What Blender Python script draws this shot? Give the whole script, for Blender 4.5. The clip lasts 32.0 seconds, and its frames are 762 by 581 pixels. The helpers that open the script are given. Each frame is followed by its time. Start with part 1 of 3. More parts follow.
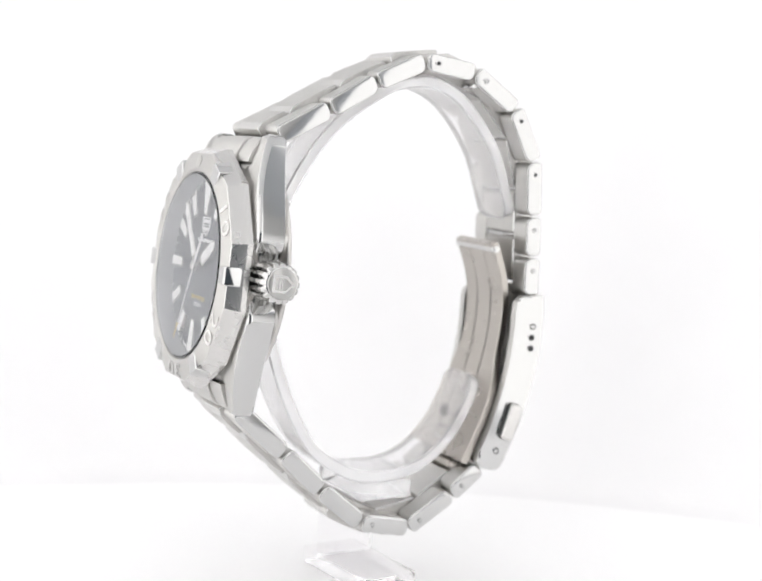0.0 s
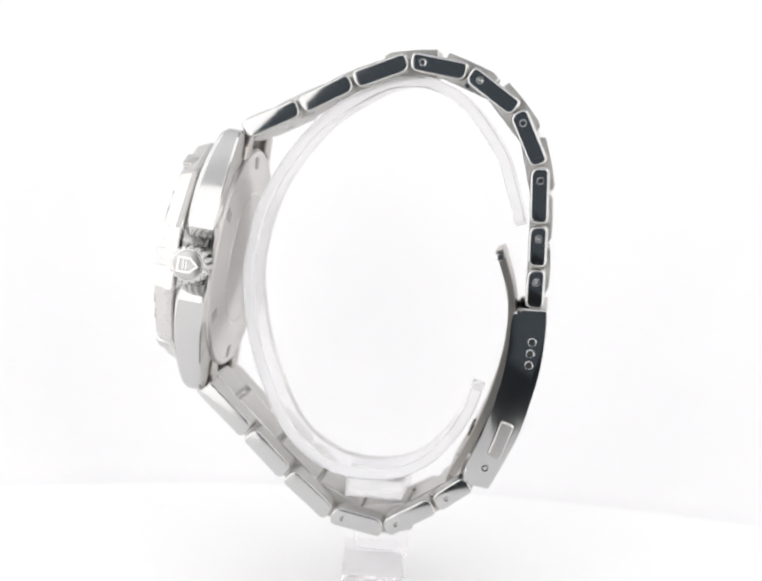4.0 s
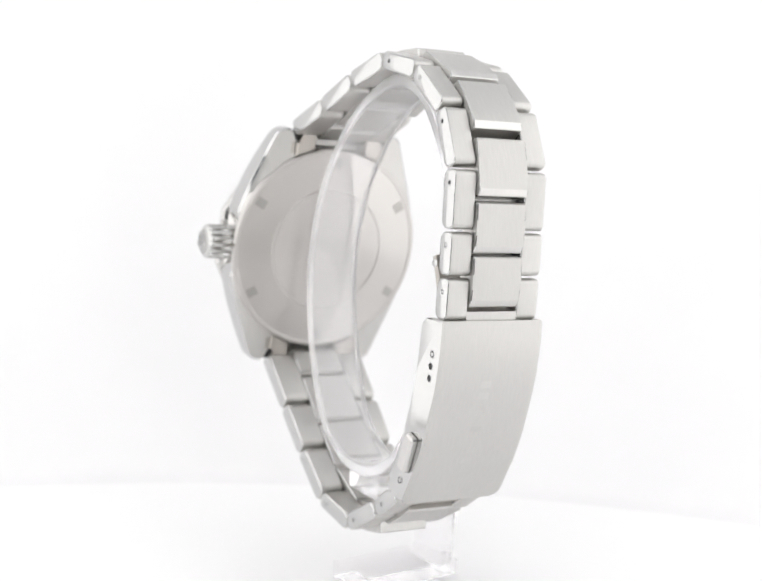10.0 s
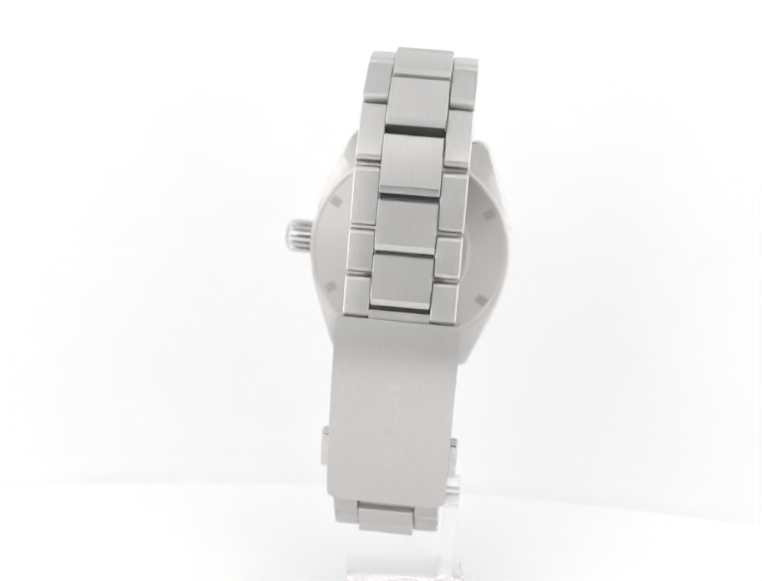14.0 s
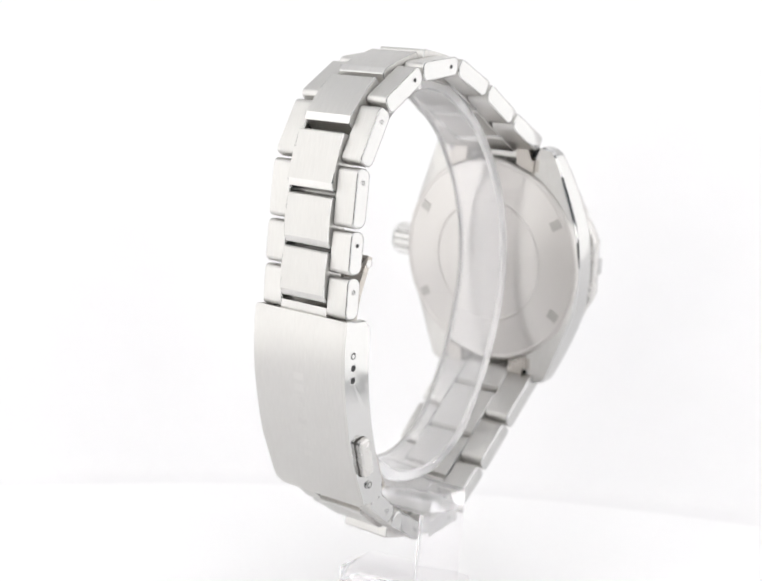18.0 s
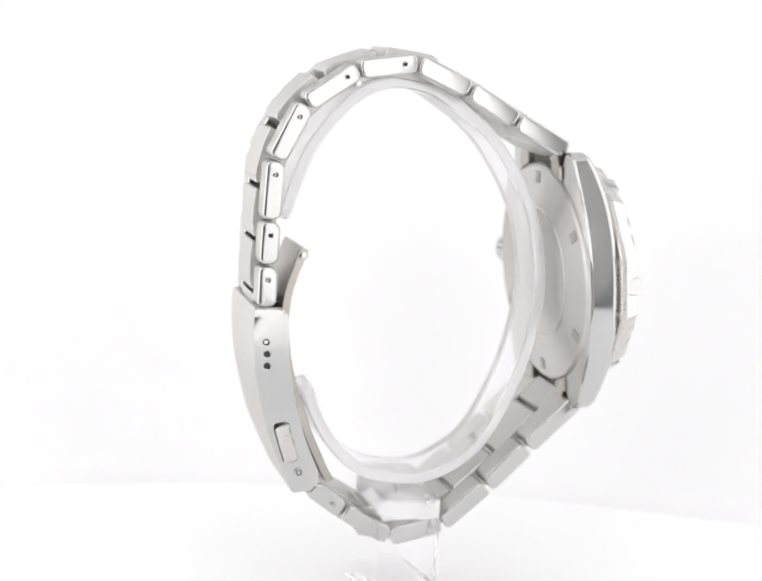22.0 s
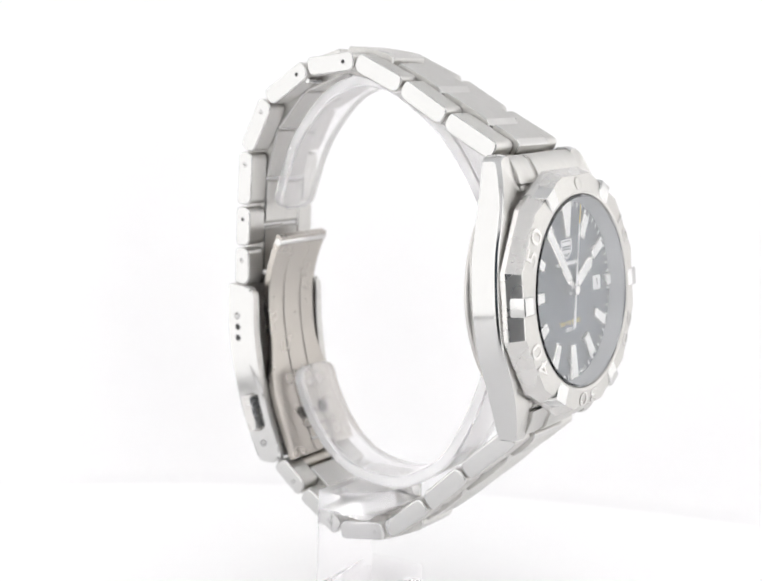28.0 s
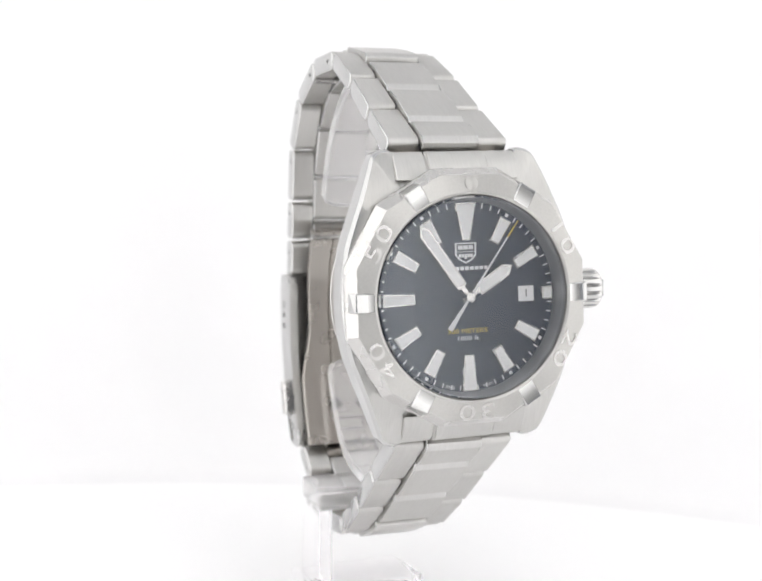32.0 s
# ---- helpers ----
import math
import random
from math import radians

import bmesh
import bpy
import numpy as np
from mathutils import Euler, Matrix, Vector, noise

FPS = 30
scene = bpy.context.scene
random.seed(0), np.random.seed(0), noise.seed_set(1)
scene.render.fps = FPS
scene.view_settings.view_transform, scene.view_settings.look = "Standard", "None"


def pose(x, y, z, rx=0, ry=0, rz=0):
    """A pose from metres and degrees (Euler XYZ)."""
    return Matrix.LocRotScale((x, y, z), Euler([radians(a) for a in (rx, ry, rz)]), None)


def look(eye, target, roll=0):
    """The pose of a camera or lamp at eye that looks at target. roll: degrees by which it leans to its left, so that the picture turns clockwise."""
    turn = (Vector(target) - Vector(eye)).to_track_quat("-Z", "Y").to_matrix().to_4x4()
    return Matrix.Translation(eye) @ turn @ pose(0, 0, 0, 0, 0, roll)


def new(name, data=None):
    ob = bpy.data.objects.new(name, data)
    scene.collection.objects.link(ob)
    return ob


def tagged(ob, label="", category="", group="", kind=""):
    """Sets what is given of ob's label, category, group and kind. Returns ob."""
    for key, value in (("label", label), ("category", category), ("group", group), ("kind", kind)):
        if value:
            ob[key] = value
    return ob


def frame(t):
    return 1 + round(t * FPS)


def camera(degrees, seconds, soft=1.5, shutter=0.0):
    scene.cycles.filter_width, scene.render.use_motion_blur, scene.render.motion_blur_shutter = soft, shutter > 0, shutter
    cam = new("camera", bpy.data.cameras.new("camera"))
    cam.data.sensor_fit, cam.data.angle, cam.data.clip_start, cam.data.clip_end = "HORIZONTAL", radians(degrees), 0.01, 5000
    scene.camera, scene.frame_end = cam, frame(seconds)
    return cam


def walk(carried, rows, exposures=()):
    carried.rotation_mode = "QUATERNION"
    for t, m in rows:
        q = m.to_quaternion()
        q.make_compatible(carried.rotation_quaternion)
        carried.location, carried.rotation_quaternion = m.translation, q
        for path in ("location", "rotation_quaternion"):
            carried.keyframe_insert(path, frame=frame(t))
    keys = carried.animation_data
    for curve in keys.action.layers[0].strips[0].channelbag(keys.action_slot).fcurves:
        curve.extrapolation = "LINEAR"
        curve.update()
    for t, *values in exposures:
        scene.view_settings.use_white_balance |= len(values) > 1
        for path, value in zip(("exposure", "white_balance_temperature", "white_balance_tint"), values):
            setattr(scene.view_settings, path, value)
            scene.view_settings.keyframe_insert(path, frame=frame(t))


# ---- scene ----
# Metres; the turntable's axis stands at x = 0, y = 0. Sizes of the watch are written in millimetres and scaled by MM.
MM = 0.001
FLOOR = -0.0605
RATE, START = 8.6451, 54.5697  # degrees a second, degrees at the start

# ---- camera ----
cam = camera(31.129, 32.0, soft=1.85)
cam.data.dof.use_dof = True
cam.data.dof.focus_distance = 0.212
cam.data.dof.aperture_fstop = 26
EYE = Vector((0.0, -0.24, 0.03003))
AIM = Vector((-0.008477, 0.988688, -0.149744))
HOLD = look(EYE, EYE + AIM, 2.9029)
walk(cam, [(0.0, HOLD), (32.0, HOLD)])
scene.view_settings.exposure = 1.165

# ---- light: an open-fronted white light box in a dim room ----
world = bpy.data.worlds.new("dim_room")
scene.world = world
world.use_nodes = True
world.node_tree.nodes["Background"].inputs["Color"].default_value = (0.72, 0.85, 1.0, 1)
world.node_tree.nodes["Background"].inputs["Strength"].default_value = 0.05


# ---- materials ----
def material(name):
    m = bpy.data.materials.new(name)
    m.use_nodes = True
    return m, m.node_tree.nodes, m.node_tree.links, m.node_tree.nodes["Principled BSDF"]


def steel(name, colour, rough, grain=None, bump=0.0, vary=0.06, brush=""):
    """Stainless steel; grain: noise scale along the three axes, for the brush lines; brush: the axis round which they run."""
    m, nodes, links, p = material(name)
    p.inputs["Base Color"].default_value = (*colour, 1)
    p.inputs["Metallic"].default_value = 1
    p.inputs["Roughness"].default_value = rough
    co = nodes.new("ShaderNodeTexCoord")
    smudge = nodes.new("ShaderNodeTexNoise")
    smudge.inputs["Scale"].default_value = 260
    smudge.inputs["Detail"].default_value = 4
    links.new(co.outputs["Object"], smudge.inputs["Vector"])
    mp = nodes.new("ShaderNodeMapRange")
    mp.inputs["To Min"].default_value = max(0.02, rough - vary)
    mp.inputs["To Max"].default_value = rough + vary
    links.new(smudge.outputs["Fac"], mp.inputs["Value"])
    links.new(mp.outputs["Result"], p.inputs["Roughness"])
    if brush:
        tangent = nodes.new("ShaderNodeTangent")
        tangent.direction_type, tangent.axis = "RADIAL", brush
        links.new(tangent.outputs["Tangent"], p.inputs["Tangent"])
        p.inputs["Anisotropic"].default_value = 0.85
        p.inputs["Anisotropic Rotation"].default_value = 0.25
    if grain:
        mapping = nodes.new("ShaderNodeMapping")
        mapping.inputs["Scale"].default_value = grain
        links.new(co.outputs["Object"], mapping.inputs["Vector"])
        lines = nodes.new("ShaderNodeTexNoise")
        lines.inputs["Scale"].default_value = 1
        lines.inputs["Detail"].default_value = 3
        links.new(mapping.outputs["Vector"], lines.inputs["Vector"])
        b = nodes.new("ShaderNodeBump")
        b.inputs["Strength"].default_value = bump
        b.inputs["Distance"].default_value = 0.00004
        links.new(lines.outputs["Fac"], b.inputs["Height"])
        links.new(b.outputs["Normal"], p.inputs["Normal"])
        mix = nodes.new("ShaderNodeMixRGB")
        mix.inputs["Color1"].default_value = (*[c * 0.86 for c in colour], 1)
        mix.inputs["Color2"].default_value = (*[min(1, c * 1.06) for c in colour], 1)
        links.new(lines.outputs["Fac"], mix.inputs["Fac"])
        # pieces differ a little, as their brushing does
        info = nodes.new("ShaderNodeObjectInfo")
        tone = nodes.new("ShaderNodeMapRange")
        tone.inputs["To Min"].default_value, tone.inputs["To Max"].default_value = 0.93, 1.04
        links.new(info.outputs["Random"], tone.inputs["Value"])
        vary_mix = nodes.new("ShaderNodeVectorMath")
        vary_mix.operation = "SCALE"
        links.new(mix.outputs["Color"], vary_mix.inputs["Vector"])
        links.new(tone.outputs["Result"], vary_mix.inputs["Scale"])
        links.new(vary_mix.outputs["Vector"], p.inputs["Base Color"])
    return m


def plain(name, colour, rough, metal=0.0, scale=400.0, amount=0.12, coat=0.0):
    m, nodes, links, p = material(name)
    p.inputs["Roughness"].default_value = rough
    p.inputs["Metallic"].default_value = metal
    p.inputs["Coat Weight"].default_value = coat
    noise_node = nodes.new("ShaderNodeTexNoise")
    noise_node.inputs["Scale"].default_value = scale
    noise_node.inputs["Detail"].default_value = 5
    co = nodes.new("ShaderNodeTexCoord")
    links.new(co.outputs["Object"], noise_node.inputs["Vector"])
    mix = nodes.new("ShaderNodeMixRGB")
    mix.inputs["Color1"].default_value = (*[c * (1 - amount) for c in colour], 1)
    mix.inputs["Color2"].default_value = (*[min(1, c * (1 + amount)) for c in colour], 1)
    links.new(noise_node.outputs["Fac"], mix.inputs["Fac"])
    links.new(mix.outputs["Color"], p.inputs["Base Color"])
    return m


def clear(name, colour, ior, rough=0.0, through_light=1.0):
    m, nodes, links, p = material(name)
    p.inputs["Base Color"].default_value = (*colour, 1)
    p.inputs["Transmission Weight"].default_value = through_light
    p.inputs["IOR"].default_value = ior
    p.inputs["Roughness"].default_value = rough
    return m


STEEL = (0.64, 0.63, 0.61)
BRUSHED = steel("brushed_steel", STEEL, 0.37, (9000, 400, 400), 0.45, brush="X")
BRUSHED_X = steel("brushed_steel_fine", STEEL, 0.37, (12000, 600, 600), 0.35, brush="X")
BEZEL = steel("circular_brushed_steel", (0.58, 0.57, 0.55), 0.36, (4000, 4000, 4000), 0.12, brush="Y")
POLISHED = steel("polished_steel", (0.56, 0.558, 0.552), 0.1, vary=0.03)
BUFFED = steel("buffed_steel", (0.6, 0.596, 0.585), 0.14, (700, 5000, 5000), 0.1)
SATIN = steel("satin_steel", (0.45, 0.423, 0.39), 0.28, vary=0.03)
BACK = steel("turned_steel", (0.565, 0.547, 0.53), 0.3, vary=0.03, brush="Y")
RIVET = plain("dark_rivet_steel", (0.1, 0.095, 0.09), 0.4, 1.0)
CAP = plain("matt_crown_steel", (0.46, 0.455, 0.445), 0.3, 1.0)
# darker steel that paints shade on numeral sides and in wrench notches
SHADED = plain("steel_toned_as_shade", (0.42, 0.405, 0.39), 0.45, 1.0)
# near-black: painted shade of holes and slots, also the date's print
DARK = plain("black_hole_shade_and_print", (0.02, 0.02, 0.022), 0.6)
DIAL = steel("navy_sunray_dial", (0.022, 0.028, 0.046), 0.36, vary=0.02, brush="Y")
DIAL.node_tree.nodes["Principled BSDF"].inputs["Metallic"].default_value = 0.75
DIAL.node_tree.nodes["Principled BSDF"].inputs["Anisotropic"].default_value = 0.6
FLANGE = plain("grey_flange_lacquer", (0.45, 0.46, 0.485), 0.35, 0.6)
LUME = plain("white_lume", (0.97, 0.975, 0.975), 0.45)
WHITE_PRINT = plain("white_print", (0.88, 0.88, 0.9), 0.5)
YELLOW = plain("yellow_paint", (0.72, 0.52, 0.06), 0.5)
GLASS = clear("coated_sapphire_crystal", (1, 1, 1), 1.55, 0.0)
GLASS.node_tree.nodes["Principled BSDF"].inputs["Specular Tint"].default_value = (0.9, 0.95, 1.0, 1)
ACRYLIC = clear("clear_acrylic", (1.0, 0.995, 1.0), 1.24, 0.07, 0.82)
FINE = steel("fine_satin_steel", (0.63, 0.618, 0.603), 0.27, vary=0.03)
CHAMFER = steel("fine_chamfer_steel", (0.67, 0.66, 0.645), 0.31, (9000, 600, 600), 0.1)
EDGE = clear("frosted_acrylic_edge", (1.0, 0.995, 1.0), 1.2, 0.25, 0.7)
FOOT = clear("clear_acrylic_foot", (0.995, 0.99, 0.996), 1.08, 0.08, 0.93)
# unseen east wall and ceiling, greyed so that the steel reflects them dimmer
LINING = plain("dimmed_grey_white_lining", (0.8, 0.81, 0.82), 0.7, scale=60, amount=0.02)
DIMMER = plain("grey_reflection_dimmer", (0.42, 0.44, 0.47), 0.8, scale=300, amount=0.06)
PAPER = plain("white_box_lining", (0.955, 0.952, 0.957), 0.7, scale=60, amount=0.012)
SWEEP = plain("white_sweep_paper", (0.895, 0.891, 0.897), 0.75, scale=60, amount=0.012)
DISC = plain("white_turntable_top", (0.955, 0.952, 0.957), 0.5, scale=80, amount=0.01)


def glow(name, colour, strength):
    m, nodes, links, p = material(name)
    p.inputs["Base Color"].default_value = (0.3, 0.3, 0.3, 1)
    p.inputs["Emission Color"].default_value = (*colour, 1)
    p.inputs["Emission Strength"].default_value = strength
    return m


# unseen glowing panels, added to light the box and its reflections
SIDE_FILL = glow("added_side_fill", (1.0, 0.99, 0.985), 0.62)
FRONT_FILL = glow("added_front_fill", (1.0, 0.99, 0.985), 0.66)
# added glow, fading out along its length, for a gradient in the dial's reflection
FADING_FILL = glow("added_fading_fill", (1.0, 0.99, 0.985), 0.6)
_n, _l = FADING_FILL.node_tree.nodes, FADING_FILL.node_tree.links
_co, _xyz, _fade = _n.new("ShaderNodeTexCoord"), _n.new("ShaderNodeSeparateXYZ"), _n.new("ShaderNodeMapRange")
_l.new(_co.outputs["Object"], _xyz.inputs["Vector"])
_l.new(_xyz.outputs["Y"], _fade.inputs["Value"])
_fade.inputs["From Min"].default_value, _fade.inputs["From Max"].default_value = 0.0, 0.06
_fade.inputs["To Min"].default_value, _fade.inputs["To Max"].default_value = 0.6, 0.08
_l.new(_fade.outputs["Result"], _n["Principled BSDF"].inputs["Emission Strength"])
TABLE = plain("dark_table_top", (0.03, 0.028, 0.027), 0.5, scale=30, amount=0.3)

# ---- mesh helpers ----
def finish(name, bm, mats, angle=28):
    bmesh.ops.recalc_face_normals(bm, faces=bm.faces)
    me = bpy.data.meshes.new(name)
    bm.to_mesh(me)
    bm.free()
    for m in mats if isinstance(mats, (list, tuple)) else [mats]:
        me.materials.append(m)
    top = len(me.materials) - 1
    for p in me.polygons:
        p.material_index = min(p.material_index, top)
    # faces of many corners stay flat, so that mirror-polished ends reflect as planes
    me.polygons.foreach_set("use_smooth", [p.loop_total <= 4 for p in me.polygons])
    me.set_sharp_from_angle(angle=radians(angle))
    return me


def part(name, bm, mats, parent, label="", m=None, angle=28):
    """One mesh under a thing or a part. The bmesh is in millimetres, in the space that m names (in millimetres too)."""
    if m is not None:
        bm.transform(m)
    bm.transform(Matrix.Scale(MM, 4))
    ob = new(name, finish(name, bm, mats, angle))
    ob.parent = parent
    if label:
        tagged(ob, label)
    return ob


def prism(profile, x0, x1, bevel=0.0, segments=2):
    """A polygon of (y, z) drawn out from x0 to x1; faces square to x get material 1."""
    bm = bmesh.new()
    a = [bm.verts.new((x0, y, z)) for y, z in profile]
    b = [bm.verts.new((x1, y, z)) for y, z in profile]
    n = len(profile)
    caps = [bm.faces.new(a), bm.faces.new(b[::-1])]
    for i in range(n):
        bm.faces.new((a[i], b[i], b[(i + 1) % n], a[(i + 1) % n]))
    if bevel:
        edges = list({e for f in caps for e in f.edges})
        bmesh.ops.bevel(bm, geom=edges, offset=bevel, segments=segments, profile=0.6, affect="EDGES")
    bm.normal_update()
    for f in bm.faces:
        if abs(f.normal.x) > 0.93:
            f.material_index = 1
        elif bevel and abs(f.normal.x) > 0.2:
            f.material_index = 2
    return bm


def box(x0, x1, y0, y1, z0, z1, bevel=0.0, segments=2):
    bm = bmesh.new()
    bmesh.ops.create_cube(bm, size=1)
    bm.transform(Matrix.Translation(((x0 + x1) / 2, (y0 + y1) / 2, (z0 + z1) / 2)) @ Matrix.Diagonal((x1 - x0, y1 - y0, z1 - z0, 1)))
    if bevel:
        bmesh.ops.bevel(bm, geom=list(bm.edges), offset=bevel, segments=segments, profile=0.6, affect="EDGES")
    return bm


def lathe(profile, n=96):
    """A closed turned body about z from (radius, height) pairs."""
    bm = bmesh.new()
    rings = []
    for r, z in profile:
        if r < 1e-6:
            rings.append([bm.verts.new((0, 0, z))])
        else:
            rings.append([bm.verts.new((r * math.cos(2 * math.pi * i / n), r * math.sin(2 * math.pi * i / n), z)) for i in range(n)])
    for p, q in zip(rings, rings[1:]):
        for i in range(n):
            j = (i + 1) % n
            if len(p) == 1:
                bm.faces.new((p[0], q[j], q[i]))
            elif len(q) == 1:
                bm.faces.new((p[i], p[j], q[0]))
            else:
                bm.faces.new((p[i], p[j], q[j], q[i]))
    return bm


def ring_solid(rings):
    """Closed loops of equal length joined one to the next, and the last to the first."""
    bm = bmesh.new()
    vs = [[bm.verts.new(p) for p in ring] for ring in rings]
    n = len(vs[0])
    for a, b in zip(vs, vs[1:] + vs[:1]):
        for i in range(n):
            bm.faces.new((a[i], a[(i + 1) % n], b[(i + 1) % n], b[i]))
    return bm


def smooth_path(points, steps=6):
    """A curve through the points (Catmull-Rom)."""
    ps = [Vector(p) for p in points]
    ps = [2 * ps[0] - ps[1]] + ps + [2 * ps[-1] - ps[-2]]
    out = []
    for i in range(1, len(ps) - 2):
        for k in range(steps):
            t = k / steps
            a, b, c, d = ps[i - 1:i + 3]
            out.append(0.5 * (2 * b + (c - a) * t + (2 * a - 5 * b + 4 * c - d) * t * t + (3 * b - a - 3 * c + d) * t ** 3))
    out.append(ps[-2])
    return [tuple(p) for p in out]


def rounded(w, h, r, steps=4):
    """Rounded rectangle about the origin."""
    pts = []
    for cx, cy, a in ((w / 2 - r, h / 2 - r, 0), (r - w / 2, h / 2 - r, 90), (r - w / 2, r - h / 2, 180), (w / 2 - r, r - h / 2, 270)):
        for k in range(steps + 1):
            b = radians(a + 90 * k / steps)
            pts.append((cx + r * math.cos(b), cy + r * math.sin(b)))
    return pts


def flat_bar(points, z0, z1, bevel=0.0):
    """A flat shape of (x, y) from z0 to z1."""
    bm = bmesh.new()
    a = [bm.verts.new((x, y, z0)) for x, y in points]
    b = [bm.verts.new((x, y, z1)) for x, y in points]
    n = len(points)
    bm.faces.new(a[::-1])
    top = bm.faces.new(b)
    for i in range(n):
        bm.faces.new((a[i], a[(i + 1) % n], b[(i + 1) % n], b[i]))
    if bevel:
        bmesh.ops.bevel(bm, geom=list(top.edges), offset=bevel, segments=1, affect="EDGES")
    return bm


def join(bms):
    out = bmesh.new()
    for bm in bms:
        me = bpy.data.meshes.new("piece")
        bm.to_mesh(me)
        bm.free()
        out.from_mesh(me)
        bpy.data.meshes.remove(me)
    return out


def lettering(text, size, depth, spacing=1.0):
    cu = bpy.data.curves.new("lettering", "FONT")
    cu.body, cu.size, cu.extrude, cu.align_x, cu.align_y, cu.space_character = text, size, depth, "CENTER", "CENTER", spacing
    cu.resolution_u = 3
    ob = new("lettering", cu)
    me = bpy.data.meshes.new_from_object(ob.evaluated_get(bpy.context.evaluated_depsgraph_get()))
    bm = bmesh.new()
    bm.from_mesh(me)
    bpy.data.objects.remove(ob)
    bpy.data.curves.remove(cu)
    bpy.data.meshes.remove(me)
    return bm


def wide(bm, k):
    bm.transform(Matrix.Diagonal((k, 1, 1, 1)))
    return bm


def structure(name, bm, mat, label, category):
    ob = new(name, finish(name, bm, mat))
    return tagged(ob, label, category, kind="structure")


# ---- the light box ----
HALF, BACKWALL, FRONT, TOP = 0.15, 0.24, -0.20, 0.20
SHEET = FLOOR - 0.0016


def light_box():
    w = 0.004
    structure("ground", box(-0.7, 0.7, -0.6, 0.5, FLOOR - 0.04, FLOOR - 0.02), TABLE, "dark table top under the light box", "table top")
    # one white sheet: flat under the turntable, then folding up behind it, bowed forward at its sides
    sweep = [(-0.172, SHEET), (-0.1, SHEET), (0.0, SHEET)] + smooth_path([(0.05, SHEET), (0.066, SHEET + 0.0005), (0.073, SHEET + 0.004), (0.08, SHEET + 0.014), (0.088, SHEET + 0.04), (0.098, SHEET + 0.095), (0.115, 0.11), (0.135, TOP)], 6)
    bm = bmesh.new()
    cols = []
    for k in range(33):
        x = 0.142 * (k - 16) / 16
        bow = x * x / 0.5
        cols.append([bm.verts.new((x, y - (bow if y > 0.01 else 0), z)) for y, z in sweep])
    for p, q in zip(cols, cols[1:]):
        for i in range(len(sweep) - 1):
            bm.faces.new((p[i], q[i], q[i + 1], p[i + 1]))
    skin = list(bm.faces)
    bmesh.ops.recalc_face_normals(bm, faces=skin)
    rim = bmesh.ops.extrude_face_region(bm, geom=skin)
    for v in rim["geom"]:
        if isinstance(v, bmesh.types.BMVert):
            v.co.y, v.co.z = v.co.y + 0.0015, v.co.z - 0.0015
    # a whiter sheet added over the sweep, its paler colour standing for brighter light
    edge = [(0.14 * k / 16, 0.062 - (0.14 * k / 16) ** 2 / 0.5) for k in range(16, -17, -1)]
    structure("floor", flat_bar([(-0.14, -0.172), (0.14, -0.172)] + edge, SHEET + 0.0002, SHEET + 0.0007), PAPER, "added whiter floor sheet that brightens the ground round the turntable", "floor")
    structure("backdrop", bm, SWEEP, "seamless white paper sweep under and behind the watch", "backdrop")
    for name, x in (("wall_west", -HALF), ("wall_east", HALF)):
        s = -1 if x < 0 else 1
        y0 = FRONT if s < 0 else -0.1
        structure(name, box(*sorted((x, x + s * w)), y0, BACKWALL, FLOOR - 0.02, TOP), PAPER if s < 0 else LINING, "plain pale inner side of the light box, unseen", "wall")
    # unseen grey strip, added so the crystal reflects a dark corner
    structure("wall_dimmer", box(HALF + 0.001, HALF + w, FRONT, -0.1, FLOOR - 0.02, TOP), DIMMER, "unseen grey board added to darken the dial's reflection", "flap")
    structure("wall_north", box(-HALF - w, HALF + w, BACKWALL, BACKWALL + w, FLOOR - 0.02, TOP), PAPER, "plain white inner rear of the light box", "wall")
    # the front stays open for the camera between two upright panels, added to brighten reflections
    ot = 0.11
    structure("wall_south", box(-0.0618, 0.0598, FRONT - w, FRONT - 0.0002, ot, TOP), PAPER, "white front board of the light box above the opening", "wall")
    structure("ceiling", box(-HALF - w, HALF + w, FRONT - w, BACKWALL + w, TOP + 0.0022, TOP + 0.008), LINING, "unseen top of the light box, greyed to reflect dimmer", "ceiling")
    # glowing side panels added as fill, no known lamps
    for x, y0 in ((-0.145, -0.19), (0.145, -0.1)):
        side_fill = tagged(new("fill_panel"), "added glowing panel along the side, standing in for unseen light", "lamp", "side light panels")
        side_fill.location = (x, 0, FLOOR)
        part("diffuser", box(-1.5, 1.5, y0 * 1000, 60, 2, 250, 1), SIDE_FILL, side_fill, "glowing white face of the added panel")
    # added glowing panels that whiten what polished steel reflects
    for x0, x1 in ((-165, -62), (60, 150)):
        side = tagged(new("fill_panel"), "added glowing panel beside the front opening, brightening reflections", "lamp", "front light panels")
        side.location = (0, FRONT, FLOOR)
        part("diffuser", box(x0, x1, -5, -1, -14, 255, 1), FRONT_FILL, side, "glowing white face of the added panel")
        # unseen fading glow, added only for the crystal to reflect
        if x0 > 0:
            part("fading_fill_face", box(145, 149, 1, 75, -2, 255, 1), FADING_FILL, side, "added fading glow that shapes the dial's reflection")
        part("housing", box(x0, x1, -12, -5.2, -18, 259, 1), TABLE, side, "dark back of the added panel")


light_box()

